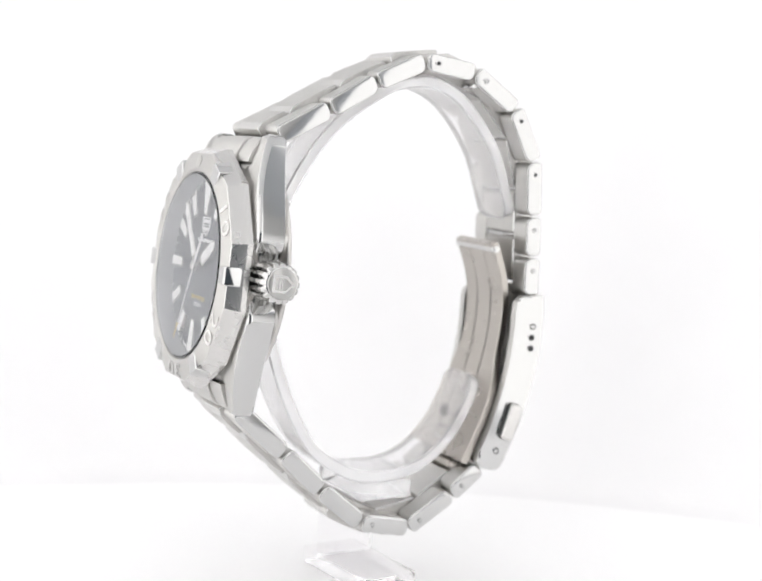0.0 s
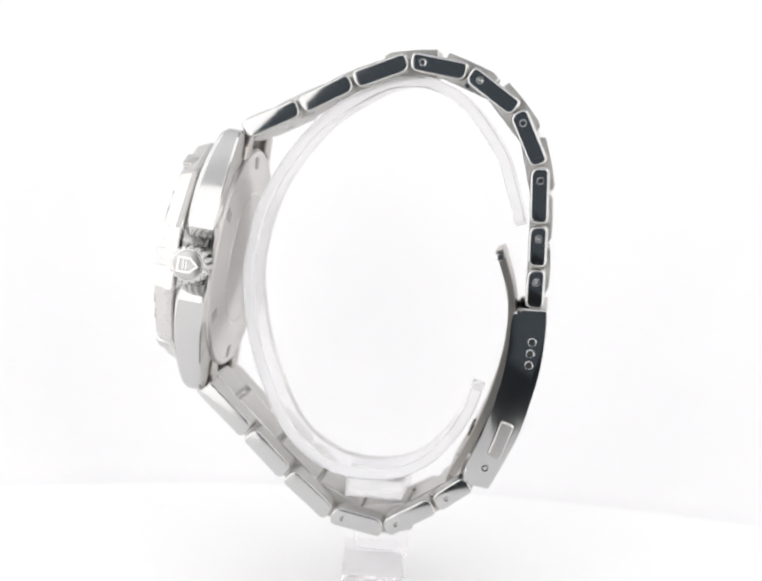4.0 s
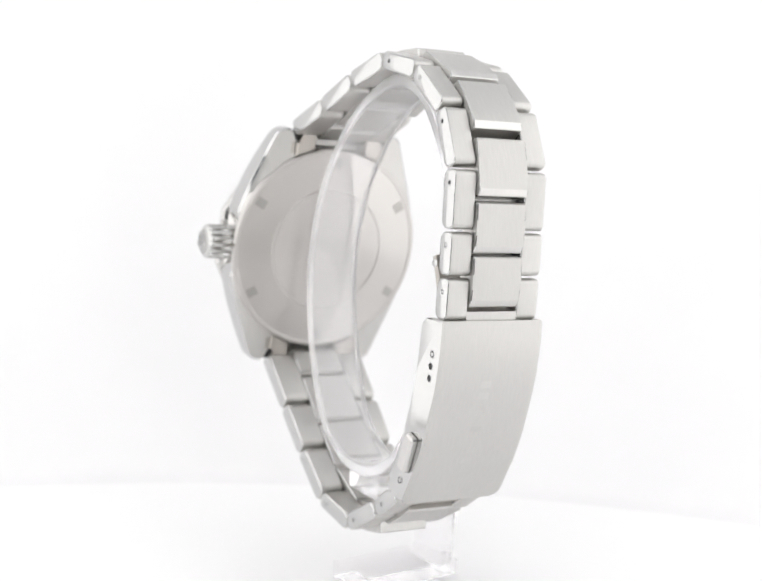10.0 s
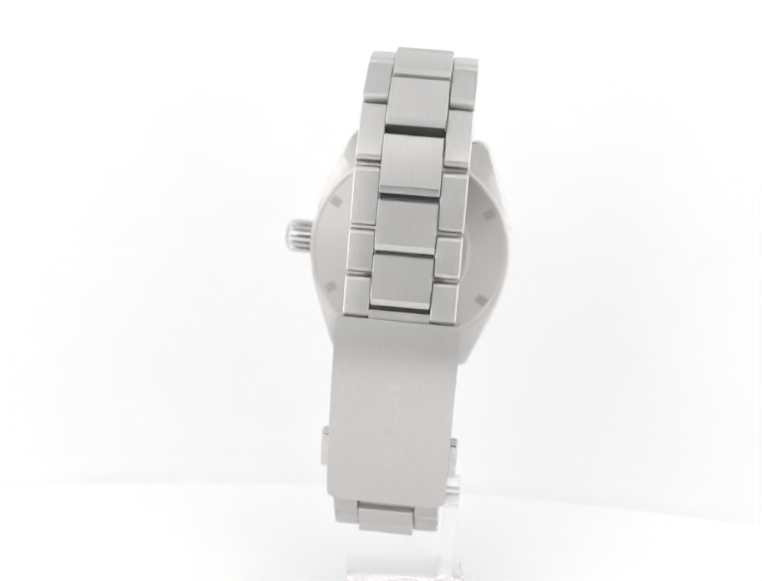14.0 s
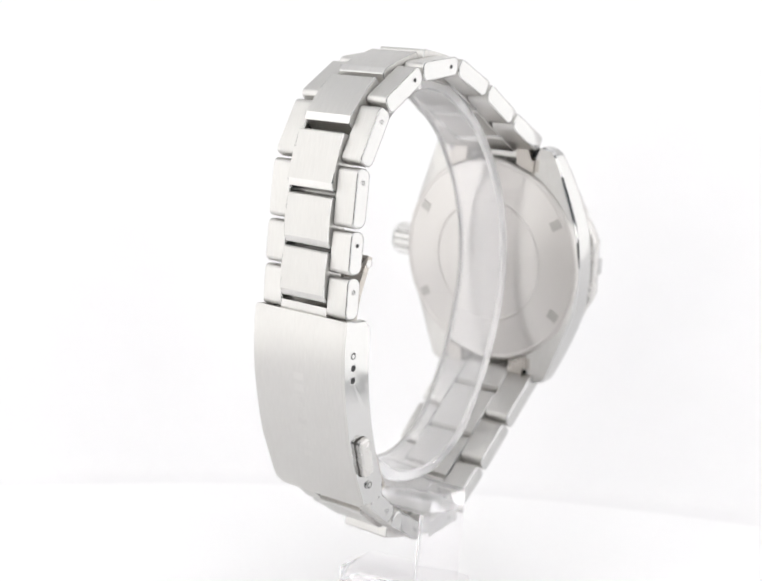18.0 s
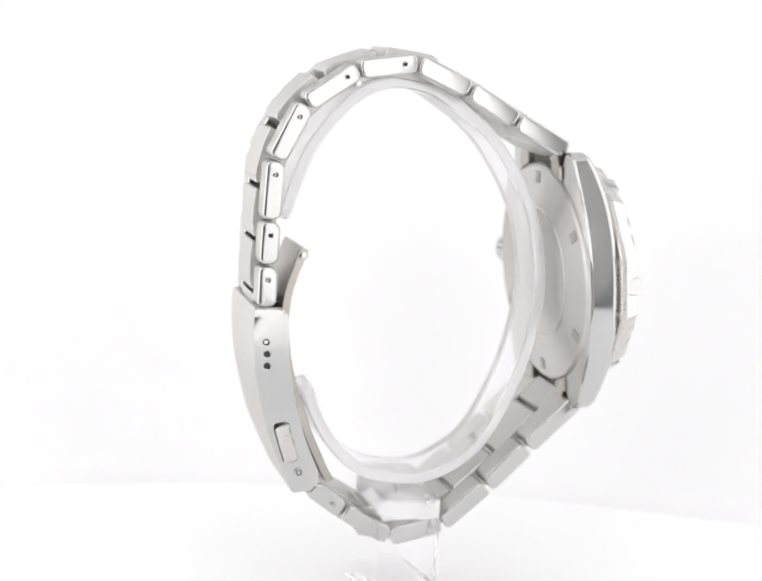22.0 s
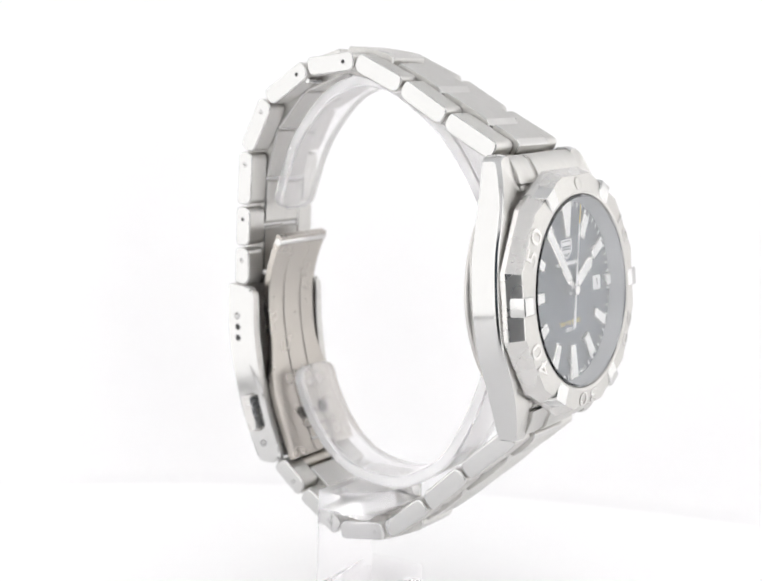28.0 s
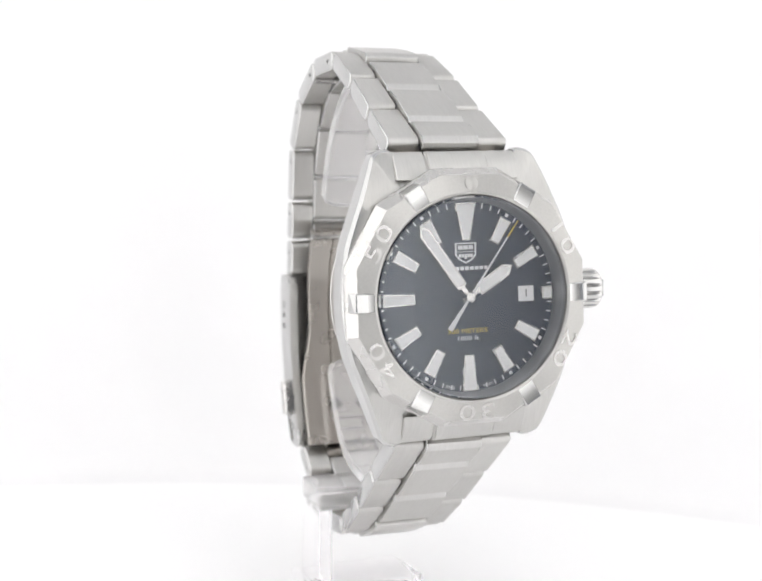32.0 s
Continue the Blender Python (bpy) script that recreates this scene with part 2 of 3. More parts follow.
# ---- the turntable: everything on it turns about the axis ----
WATCH = Matrix(((0.990803, 0.131924, -0.030095, -2.8558), (-0.131864, 0.991260, 0.004005, 0.3801), (0.030360, 0.0, 0.999539, -0.0875), (0, 0, 0, 1)))
CASE = WATCH @ Matrix.Translation((1.45, -34.65, -1.55)) @ Matrix.Rotation(radians(90 - 6.4), 4, "X") @ Matrix.Rotation(radians(0.9), 4, "Z") @ Matrix.Rotation(radians(-0.5), 4, "Y")
BASE = Matrix.Translation((0, 0, -1000 * FLOOR))  # the things' origins lie on the turntable's top


def on_table(name, label, category):
    ob = tagged(new(name), label, category)
    ob.location = (0, 0, FLOOR)
    return ob


turntable = on_table("turntable", "flat round white turntable disc on the floor", "turntable")
part("disc", lathe([(0, -1.55), (59.6, -1.55), (60, -1.3), (60, -0.4), (59.6, 0), (0, 0)], 128), DISC, turntable, "plain white top plate")
part("edge_ring", ring_solid([[(r * math.cos(2 * math.pi * i / 128), r * math.sin(2 * math.pi * i / 128), z) for i in range(128)] for r, z in ((60.02, -1.3), (60.5, -1.3), (60.5, -0.5), (60.02, -0.5))]), PAPER, turntable, "thin pale edge")

watch = on_table("wristwatch", "stainless steel diver wristwatch with black dial on a clear stand", "wristwatch")
W = BASE @ WATCH
C = BASE @ CASE


def link_matrix(a, b, shift=0.0, shift_b=None):
    """x across the band, y along it from a to b, z outwards; the band may drift sideways from shift to shift_b."""
    a, b = Vector((shift, *a)), Vector((shift if shift_b is None else shift_b, *b))
    d = (b - a).normalized()
    n = Vector((1, 0, 0)).cross(d).normalized()
    m = Matrix.Identity(4)
    m.col[0][:3], m.col[1][:3], m.col[2][:3], m.col[3][:3] = (1, 0, 0), d, n, (a + b) / 2
    return m, (b - a).length


def link_profile(w, h):
    """Rounded bar, tighter at its outer corners than at its inner ones."""
    pts = []
    for cx, cy, a, r in ((1, 1, 0, 0.95), (-1, 1, 90, 0.95), (-1, -1, 180, 1.4), (1, -1, 270, 1.4)):
        for k in range(5):
            b = radians(a + 90 * k / 4)
            pts.append((cx * (w / 2 - r) + r * math.cos(b), cy * (h / 2 - r) + r * math.sin(b)))
    return pts


def side_link(a, b, shifts, halves, pin=None, thick=3.2, empty=()):
    m, size = link_matrix(a, b, *shifts)
    half, slant = sum(halves) / 2, (halves[1] - halves[0]) / size
    for s in (-1, 1):
        prof = link_profile(size - 0.44, thick)
        x0, x1 = sorted((s * 4.79, s * half))
        bm = prism(prof, x0, x1, 0.4, 3)
        for v in bm.verts:
            if abs(v.co.x) > 6.5:
                v.co.x += s * slant * v.co.y
        ob = part("side_link", bm, [BRUSHED, POLISHED, POLISHED], watch, "", W @ m, 40)
        if pin:
            off = -size / 2 + pin
            face = Matrix.Translation((s * (half + slant * off), off, 0.1)) @ Matrix.Rotation(radians(90 * s), 4, "Y")
            # a dark disc stands in for the shade inside the hole
            part("pin_hole", lathe([(0, -0.3), (0.34, -0.3), (0.34, 0.012), (0, 0.012)], 20), DARK, ob, "", W @ m @ face)
            part("pin_rim", ring_solid([[(r * math.cos(2 * math.pi * i / 20), r * math.sin(2 * math.pi * i / 20), z) for i in range(20)] for r, z in ((0.35, -0.2), (0.6, -0.2), (0.6, 0.01), (0.52, 0.05), (0.35, 0.03))]), POLISHED, ob, "", W @ m @ face)
            if s in empty:
                continue
            part("pin", lathe([(0, -0.3), (0.24, -0.3), (0.24, 0.02), (0.18, 0.05), (0, 0.05)], 16), POLISHED, ob, "", W @ m @ face)


def center_link(a, b, shifts, slope=1, lift=0.5):
    """slope: the end with the broad polished chamfer, 1 towards b, -1 towards a; lift: how far its top stands over the side links."""
    m, size = link_matrix(a, b, *shifts)
    h = (size - 0.52) / 2
    top = 1.6 + lift
    prof = [(-h, -0.95), (-h + 0.5, -1.6), (h - 0.5, -1.6), (h, -0.95), (h, top - 0.75), (h - 0.1, top - 0.6), (h - 1.05, top - 0.1), (h - 1.13, top - 0.07), (h * 0.3, top), (-h * 0.3, top), (-h + 0.25, top - 0.12), (-h, top - 0.4)]
    if slope < 0:
        prof = [(-y, z) for y, z in prof[::-1]]
    bm = prism(prof, -4.74, 4.74, 0.14, 1)
    for f in bm.faces:
        c = f.calc_center_median()
        if abs(f.normal.x) < 0.2:
            f.material_index = 1 if c.y * slope > h - 1.1 and c.z > 1.2 else 0
        elif abs(f.normal.x) > 0.93:
            f.material_index = 0
    part("center_link", bm, [BRUSHED, CHAMFER, POLISHED], watch, "", W @ m, 16)


def crest(vertex, a, b):
    """How far a centre link over the joint at vertex has to stand up from the line a to b."""
    d = (Vector(b) - Vector(a)).normalized()
    w = Vector(vertex) - Vector(a)
    return max(0.7, 0.28 + abs(d.x * w.y - d.y * w.x))


def bracelet():
    upper = [(-26.4, 20.4), (-16.8, 25.2), (-8.0, 30.0), (1.4, 33.9), (11.5, 32.4), (20.1, 26.5), (24.6, 17.3), (25.0, 7.4), (25.15, 0.0), (25.15, -7.2)]
    shift = [1.2, 0.9, 0.6, 0.25, 0.05, 0, 0, 0, 0, 0]
    half = [10.1, 9.7, 9.35, 9.05, 9, 9, 9, 9, 9, 9]
    for i in range(9):
        side_link(upper[i], upper[i + 1], shift[i:i + 2], half[i:i + 2], 2.4 if i > 2 else None, empty={3: (1, -1), 4: (-1,), 5: (1,), 6: (1,), 7: (-1,)}.get(i, ()))
    mids = [tuple((Vector(a) + Vector(b)) / 2) for a, b in zip(upper, upper[1:])]
    cuts = [(-27.2, 19.9)] + mids[:-1] + [(25.15, -5.0)]
    for i in range(9):
        drift = [1.25] + [(p + q) / 2 for p, q in zip(shift, shift[1:])] + [0]
        center_link(cuts[i], cuts[i + 1], drift[i:i + 2], -1 if i < 4 else 1, crest(upper[i], cuts[i], cuts[i + 1]) if i else 0.75)
        if i:
            d = (Vector(cuts[i + 1]) - Vector(cuts[i - 1])).normalized()
            y, z = cuts[i][0] + d.y * 0.95, cuts[i][1] - d.x * 0.95
            bar = [(y + 0.5 * math.cos(k * math.pi / 6), z + 0.5 * math.sin(k * math.pi / 6)) for k in range(12)]
            part("link_rod", prism(bar, shift[i] - 4.7, shift[i] + 4.7), [POLISHED, POLISHED], watch, "", W)
    # the last link closes across the band before the clasp
    m, size = link_matrix(upper[8], upper[9])
    part("bridge_bar", prism([(1.75, -1.5), (size / 2 - 0.2, -1.5), (size / 2 - 0.2, 1.5), (1.9, 1.5)], -4.9, 4.9), [BRUSHED, BRUSHED], watch, "", W @ m)
    for a in upper[4:9]:
        bar = [(a[0] + 0.45 * math.cos(k * math.pi / 5), a[1] - 2.2 + 0.45 * math.sin(k * math.pi / 5)) for k in range(10)]
        part("link_pin", prism(bar, -8.5, 8.5), [POLISHED, POLISHED], watch, "", W)
    lower = [(16.1, -38.2), (10.1, -42.7), (1.5, -47.8), (-8.1, -45.9), (-16.1, -39.2), (-23.3, -32.2), (-32.1, -24.0)]
    shift = [0, 0.1, 0.2, 0.4, 0.6, 0.8, 1.0]
    half = [9.0, 9.1, 9.2, 9.4, 9.6, 9.9, 10.1]
    for i in range(6):
        side_link(lower[i], lower[i + 1], shift[i:i + 2], half[i:i + 2], None if i > 2 else 5.0 if i == 0 else 7.6)
    mids = [tuple((Vector(a) + Vector(b)) / 2) for a, b in zip(lower, lower[1:])]
    cuts = mids + [(-32.4, -23.6)]
    m, size = link_matrix((16.9, -37.6), cuts[0])
    part("clasp_hinge", prism(link_profile(size - 0.4, 3.0), -4.7, 4.7, 0.12, 1), [SATIN, SATIN], watch, "satin steel hinge block under the clasp", W @ m)
    for i in range(6):
        drift = [(p + q) / 2 for p, q in zip(shift, shift[1:])] + [1.0]
        center_link(cuts[i], cuts[i + 1], drift[i:i + 2], 1, crest(lower[i + 1], cuts[i], cuts[i + 1]) if i < 5 else 0.7)


def outline():
    """The case from the front: one turn, anticlockwise from the crown."""
    def quarter(sx, sy, pts):
        return [(sx * x, sy * y) for x, y in pts]
    plain_side = smooth_path([(18.9, -7), (19.5, 0), (18.9, 7), (17.6, 11.3), (16.1, 15.2), (14.7, 18.8), (13.7, 21.3)], 4)[4:] + [(13.3, 22.0), (12.6, 22.5), (11.6, 22.8), (10.7, 22.8), (10.25, 22.5), (10.25, 18.4), (0, 18.4)]
    crown_side = smooth_path([(17.7, 0), (17.7, 2.6), (17.95, 3.7), (18.6, 4.8), (19.0, 5.9), (18.95, 7.0), (18.6, 8.2)], 3)[:-1] + plain_side[6:]
    loop = quarter(1, 1, crown_side)[:-1] + quarter(-1, 1, plain_side)[::-1][:-1] + quarter(-1, -1, plain_side)[:-1] + quarter(1, -1, crown_side)[::-1][:-1]
    out = []
    for (ax, ay), (bx, by) in zip(loop, loop[1:] + loop[:1]):
        k = max(1, round(math.hypot(bx - ax, by - ay) / 1.6))
        out += [(ax + (bx - ax) * i / k, ay + (by - ay) * i / k) for i in range(k)]
    return out


def case_body():
    loop = outline()

    def drop(y, amount):
        return amount * max(0, (abs(y) - 11) / 11.5) ** 2

    def inset(x, y, d):
        r = math.hypot(x, y)
        return x * (1 - d / r), y * (1 - d / r)

    def circle(x, y, r, z):
        a = math.atan2(y, x)
        return r * math.cos(a), r * math.sin(a), z

    rings = [
        [circle(x, y, 15.0, -0.9) for x, y in loop],
        [(*circle(x, y, 17.4, 0)[:2], -0.85 - drop(circle(x, y, 17.4, 0)[1], 2.3)) for x, y in loop],
        [(*inset(x, y, 0.5), -0.92 - drop(inset(x, y, 0.5)[1], 2.3)) for x, y in loop],
        [(*inset(x, y, 0.4), -0.98 - drop(inset(x, y, 0.4)[1], 2.3)) for x, y in loop],
        [(*inset(x, y, 0.08), -1.4 - drop(y, 2.3)) for x, y in loop],
        [(x, y, -1.65 - drop(y, 2.3)) for x, y in loop],
        [(x, y, -1.9 - drop(y, 2.3)) for x, y in loop],
        [(x, y, -5.3 - drop(y, 0.5)) for x, y in loop],
        [(x, y, -5.5 - drop(y, 0.5)) for x, y in loop],
        [(*inset(x, y, 0.4), -5.8 - drop(y, 0.5)) for x, y in loop],
        [circle(x, y, min(19.6, math.hypot(x, y) - 0.35), -6.4) for x, y in loop],
        [circle(x, y, 16.0, -6.55) for x, y in loop],
        [circle(x, y, 15.0, -6.6) for x, y in loop],
    ]
    bm = ring_solid(rings)
    bm.faces.ensure_lookup_table()
    for k, f in enumerate(bm.faces):
        f.material_index = 1 if 2 <= k // len(loop) <= 8 else 0
    part("case", bm, [BRUSHED, POLISHED], watch, "steel case with brushed top and polished flanks", C, 32)
    for s in (1, -1):
        prof = [(18.0, -1.2), (18.0, -5.6), (20.4, -5.6), (21.9, -5.5), (22.4, -4.9), (22.3, -3.7), (21.6, -2.75), (19.6, -1.65)]
        body = join([prism([(s * y, z) for y, z in prof], x0, x1, 0.12, 1) for x0, x1 in ((-10.18, -5.05), (5.05, 10.18))])
        core = prism([(s * y, z) for y, z in ((18.0, -1.2), (18.0, -5.4), (19.5, -5.4), (19.7, -3.6), (22.2, -3.3), (21.6, -2.75), (19.6, -1.65))], -5.05, 5.05)
        tongue = prism([(s * y, z + 0.42) for y, z in prof if z > -5], -4.7, 4.7, 0.1, 1)
        end = part("end_link", join([body, core, tongue]), [BRUSHED, BRUSHED], watch, "steel end link between the lugs", C)
        for x in (-1, 1):
            # an ear on the underside hugs the case back; beside it the spring bar's slot, its shade a dark block
            rim = [(x * 19.9 * math.sin(radians(g)), s * 19.9 * math.cos(radians(g))) for g in (15.5, 18.5, 21.5, 24.5, 27.5)]
            ear = flat_bar(rim + [(x * 9.3, s * 20.3), (x * 8.5, s * 20.5), (x * 8.4, s * 22.1), (x * 7.9, s * 22.5), (x * 5.7, s * 22.5), (x * 5.2, s * 22.1)], -5.5, -6.95, 0.25)
            part("end_link_ear", ear, SATIN, end, "", C)
            part("spring_bar_slot", box(*sorted((x * 8.5, x * 10.15)), *sorted((s * 20.6, s * 22.4)), -5.95, -5.5), DARK, end, "", C)
            part("lug_ledge", box(*sorted((x * 9.1, x * 10.2)), *sorted((s * 18.0, s * 20.4)), -6.4, -5.5, 0.12, 1), SATIN, end, "", C)


def bezel():
    def twelve(r, z, n=144):
        out = []
        for i in range(n):
            a = 2 * math.pi * i / n
            b = (a + math.pi / 12) % (math.pi / 6) - math.pi / 12
            out.append((r / math.cos(b) * math.cos(a), r / math.cos(b) * math.sin(a), z))
        return out

    def circle(r, z, n=144):
        return [(r * math.cos(2 * math.pi * i / n), r * math.sin(2 * math.pi * i / n), z) for i in range(n)]
    rings = [circle(15.45, -2.2), circle(17.9, -2.2), twelve(18.6, -0.75), twelve(19.4, -0.45), twelve(19.62, -0.2), twelve(19.62, 0.6), twelve(19.5, 0.8), twelve(18.62, 2.88), twelve(18.5, 3.0), circle(17.6, 3.22), circle(16.0, 3.5), circle(15.6, 3.35), circle(15.45, 3.0)]
    bm = ring_solid(rings)
    for f in bm.faces:
        c = f.calc_center_median()
        f.material_index = 0 if c.z > 2.96 and math.hypot(c.x, c.y) < 19.2 else 1
    ob = part("bezel", bm, [BEZEL, FINE], watch, "twelve-sided brushed steel bezel with raised numerals", C, 14)
    for k in range(6):
        turn = Matrix.Rotation(radians(60 * k), 4, "Z")
        tab = prism([(-1.5, 0.2), (1.5, 0.2), (1.5, 3.3), (1.3, 3.52), (-1.3, 3.52), (-1.5, 3.3)], 15.9, 19.5, 0.2)
        for v in tab.verts:
            if v.co.x > 18.5 and v.co.z > 1.0:
                v.co.x -= 0.55 * (v.co.z - 1.0) / 2.6
        part("bezel_tab", tab, POLISHED, ob, "polished bezel rider", C @ turn)
    for k, word in ((1, "10"), (-1, "20"), (-3, "30"), (-5, "40"), (5, "50")):
        turn = Matrix.Rotation(radians(30 * k), 4, "Z") @ Matrix.Translation((17.2, 0, 3.2)) @ Matrix.Rotation(radians(-90), 4, "Z") @ Matrix.Rotation(radians(-8.5), 4, "X")
        bm = wide(lettering(word, 3.35, 0.16, 1.15), 1.75)
        bm.normal_update()
        # sides get the darker steel, a painted shade that outlines the figures
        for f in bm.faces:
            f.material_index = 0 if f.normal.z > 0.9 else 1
        part("numeral", bm, [FINE, SHADED], ob, "raised steel numeral " + word, C @ turn)
    pip = Matrix.Translation((0, 17.2, 3.25)) @ Matrix.Rotation(radians(-8.5), 4, "X")
    part("pip", lathe([(0, -0.2), (1.05, -0.2), (1.05, 0.12), (0.95, 0.17), (0, 0.17)], 40), BEZEL, ob, "round pip at twelve", C @ pip)


def marker(parent, angle, r0, r1, w0, w1):
    turn = C @ Matrix.Rotation(radians(-angle), 4, "Z")
    pts = [(-w0 / 2, r0), (w0 / 2, r0), (w1 / 2, r1), (-w1 / 2, r1)]
    ob = part("hour_marker", flat_bar(pts, 0, 0.55, 0.08), FINE, parent, "", turn)
    e = 0.22
    inner = [(-w0 / 2 + e, r0 + e), (w0 / 2 - e, r0 + e), (w1 / 2 - e, r1 - e), (-w1 / 2 + e, r1 - e)]
    part("lume", flat_bar(inner, 0.4, 0.585), LUME, ob, "", turn)


def dial_side():
    ob = part("dial", lathe([(0, -0.5), (15.4, -0.5), (15.4, 0.05), (13.75, 0.05), (13.7, 0.0), (0, 0)], 128), DIAL, watch, "glossy black dial with applied markers", C)
    part("flange", ring_solid([[(r * math.cos(2 * math.pi * i / 128), r * math.sin(2 * math.pi * i / 128), z) for i in range(128)] for r, z in ((14.6, 0.06), (15.44, 0.06), (15.44, 2.58), (15.38, 2.58), (14.62, 0.25))]), FLANGE, watch, "grey sloping inner ring", C)
    marker(ob, 0, 8.6, 14.4, 1.25, 3.5)
    marker(ob, 180, 8.9, 14.5, 1.6, 2.5)
    marker(ob, 270, 8.6, 13.8, 1.65, 2.05)
    marker(ob, 90, 12.6, 14.3, 1.9, 2.1)
    for h in (1, 2, 4, 5, 7, 8, 10, 11):
        marker(ob, 30 * h, 9.3, 13.4, 1.6, 2.1)
    ticks = []
    for k in range(60):
        if k % 5 or k in (5, 10, 20, 25, 35, 40, 50, 55):
            w, l = (0.26, 0.26) if not k % 5 else (0.09, 0.4)
            r = 14.05
            t = flat_bar([(-w, r - l), (w, r - l), (w, r + l), (-w, r + l)], 0.04, 0.09)
            t.transform(Matrix.Rotation(radians(-6 * k), 4, "Z"))
            ticks.append(t)
    tagged(part("minute_track", join(ticks), WHITE_PRINT, ob, "printed white minute track", C), kind="stuff")
    frame_pts = [(8.7, -1.2), (11.3, -1.2), (11.3, 1.2), (8.7, 1.2)]
    dw = part("date_window", flat_bar(frame_pts, 0, 0.05), WHITE_PRINT, ob, "white date window", C)
    part("date_figure", lettering("1", 1.7, 0.02), DARK, dw, "black figure 1", C @ Matrix.Translation((10, 0, 0.08)))
    part("depth_rating", wide(lettering("300 METERS", 0.98, 0.02, 1.05), 1.25), YELLOW, ob, "yellow words 300 METERS", C @ Matrix.Translation((0, -5.3, 0.03)))
    part("depth_rating", wide(lettering("1000 ft", 0.98, 0.02, 1.05), 1.25), WHITE_PRINT, ob, "white words 1000 ft", C @ Matrix.Translation((0, -6.4, 0.03)))
    for word, a in (("SWISS", 193), ("MADE", 167)):
        part("small_print", lettering(word, 0.62, 0.02), WHITE_PRINT, ob, "small white word " + word, C @ Matrix.Rotation(radians(180 - a), 4, "Z") @ Matrix.Translation((0, -14.1, 0.08)))
    # emblem: a plain shield with bars
    shield = [(-1.75, 8.25), (1.75, 8.25), (1.75, 6.4), (1.2, 5.7), (0, 5.05), (-1.2, 5.7), (-1.75, 6.4)]
    rim = [(x * 0.86, 6.75 + (y - 6.75) * 0.86) for x, y in shield]
    bm = ring_solid([[(x, y, 0) for x, y in shield], [(x, y, 0.16) for x, y in shield], [(x, y, 0.16) for x, y in rim], [(x, y, 0) for x, y in rim]])
    em = part("emblem", bm, WHITE_PRINT, ob, "plain shield emblem with light bars", C)
    bars = [(-1.25, -0.5, 7.2, 7.85), (-0.38, 0.38, 7.2, 7.85), (0.5, 1.25, 7.2, 7.85), (-1.5, 1.5, 6.8, 6.92)]
    bars += [(-1.15 + 0.48 * k, -0.77 + 0.48 * k, 6.0 - (0.25 if k == 2 else 0), 6.55) for k in range(5)]
    for x0, x1, y0, y1 in bars:
        part("emblem_bar", flat_bar([(x0, y0), (x1, y0), (x1, y1), (x0, y1)], 0, 0.12), WHITE_PRINT, em, "", C)
    for x0, x1 in ((-3.45, -2.75), (-2.6, -1.95), (-1.8, -1.1), (-0.95, -0.3), (-0.15, 0.5), (0.65, 1.3), (1.45, 2.1), (2.25, 2.9), (3.05, 3.6)):
        part("name_bar", flat_bar([(x0, 4.05), (x1, 4.05), (x1, 4.62), (x0, 4.62)], 0, 0.03), WHITE_PRINT, ob, "", C)
    part("crystal", lathe([(0, 2.6), (15.4, 2.6), (15.4, 3.3), (15.1, 3.48), (0, 3.48)], 128), GLASS, watch, "clear flat sapphire crystal", C).visible_shadow = False


def hand(name, pts, lume, z, label):
    bm = flat_bar(pts, z, z + 0.16, 0.03)
    bm.transform(Matrix.Scale(MM, 4))
    ob = new(name, finish(name, bm, FINE if lume else WHITE_PRINT))
    ob.parent = watch
    tagged(ob, label)
    if lume:
        lb = flat_bar(lume, z + 0.1, z + 0.19)
        lb.transform(Matrix.Scale(MM, 4))
        l = new("lume", finish("lume", lb, LUME))
        l.parent = ob
    return ob


def dial_pointers():
    hour = hand("hour_hand", [(-0.35, -1.0), (0.35, -1.0), (0.35, 1.8), (1.0, 2.0), (1.05, 7.4), (0, 8.7), (-1.05, 7.4), (-1.0, 2.0), (-0.35, 1.8)], [(-0.72, 2.3), (0.72, 2.3), (0.75, 7.2), (0, 8.2), (-0.75, 7.2)], 0.75, "broad steel hour hand filled with white lume")
    minute = hand("minute_hand", [(-0.35, -1.0), (0.35, -1.0), (0.35, 1.8), (0.85, 2.0), (0.95, 12.2), (0.1, 13.5), (-0.95, 12.2), (-0.85, 2.0), (-0.35, 1.8)], [(-0.58, 2.3), (0.58, 2.3), (0.65, 12.0), (0.05, 12.9), (-0.65, 12.0)], 1.05, "long steel minute hand filled with white lume")
    second = hand("second_hand", [(-0.42, -6.0), (0.42, -6.0), (0.16, -1.0), (0.16, 1.0), (0.09, 11.0), (-0.09, 11.0), (-0.16, 1.0), (-0.16, -1.0)], None, 1.4, "thin steel second hand with yellow tip")
    tip = flat_bar([(-0.1, 11.0), (0.1, 11.0), (0.07, 14.0), (-0.07, 14.0)], 1.4, 1.56)
    tip.transform(Matrix.Scale(MM, 4))
    t = new("tip", finish("tip", tip, YELLOW))
    t.parent = second
    cap = part("hand_cap", lathe([(0, 0.0), (0.75, 0.0), (0.75, 1.75), (0.6, 1.9), (0, 1.9)], 32), FINE, watch, "", C)
    return hour, minute, second


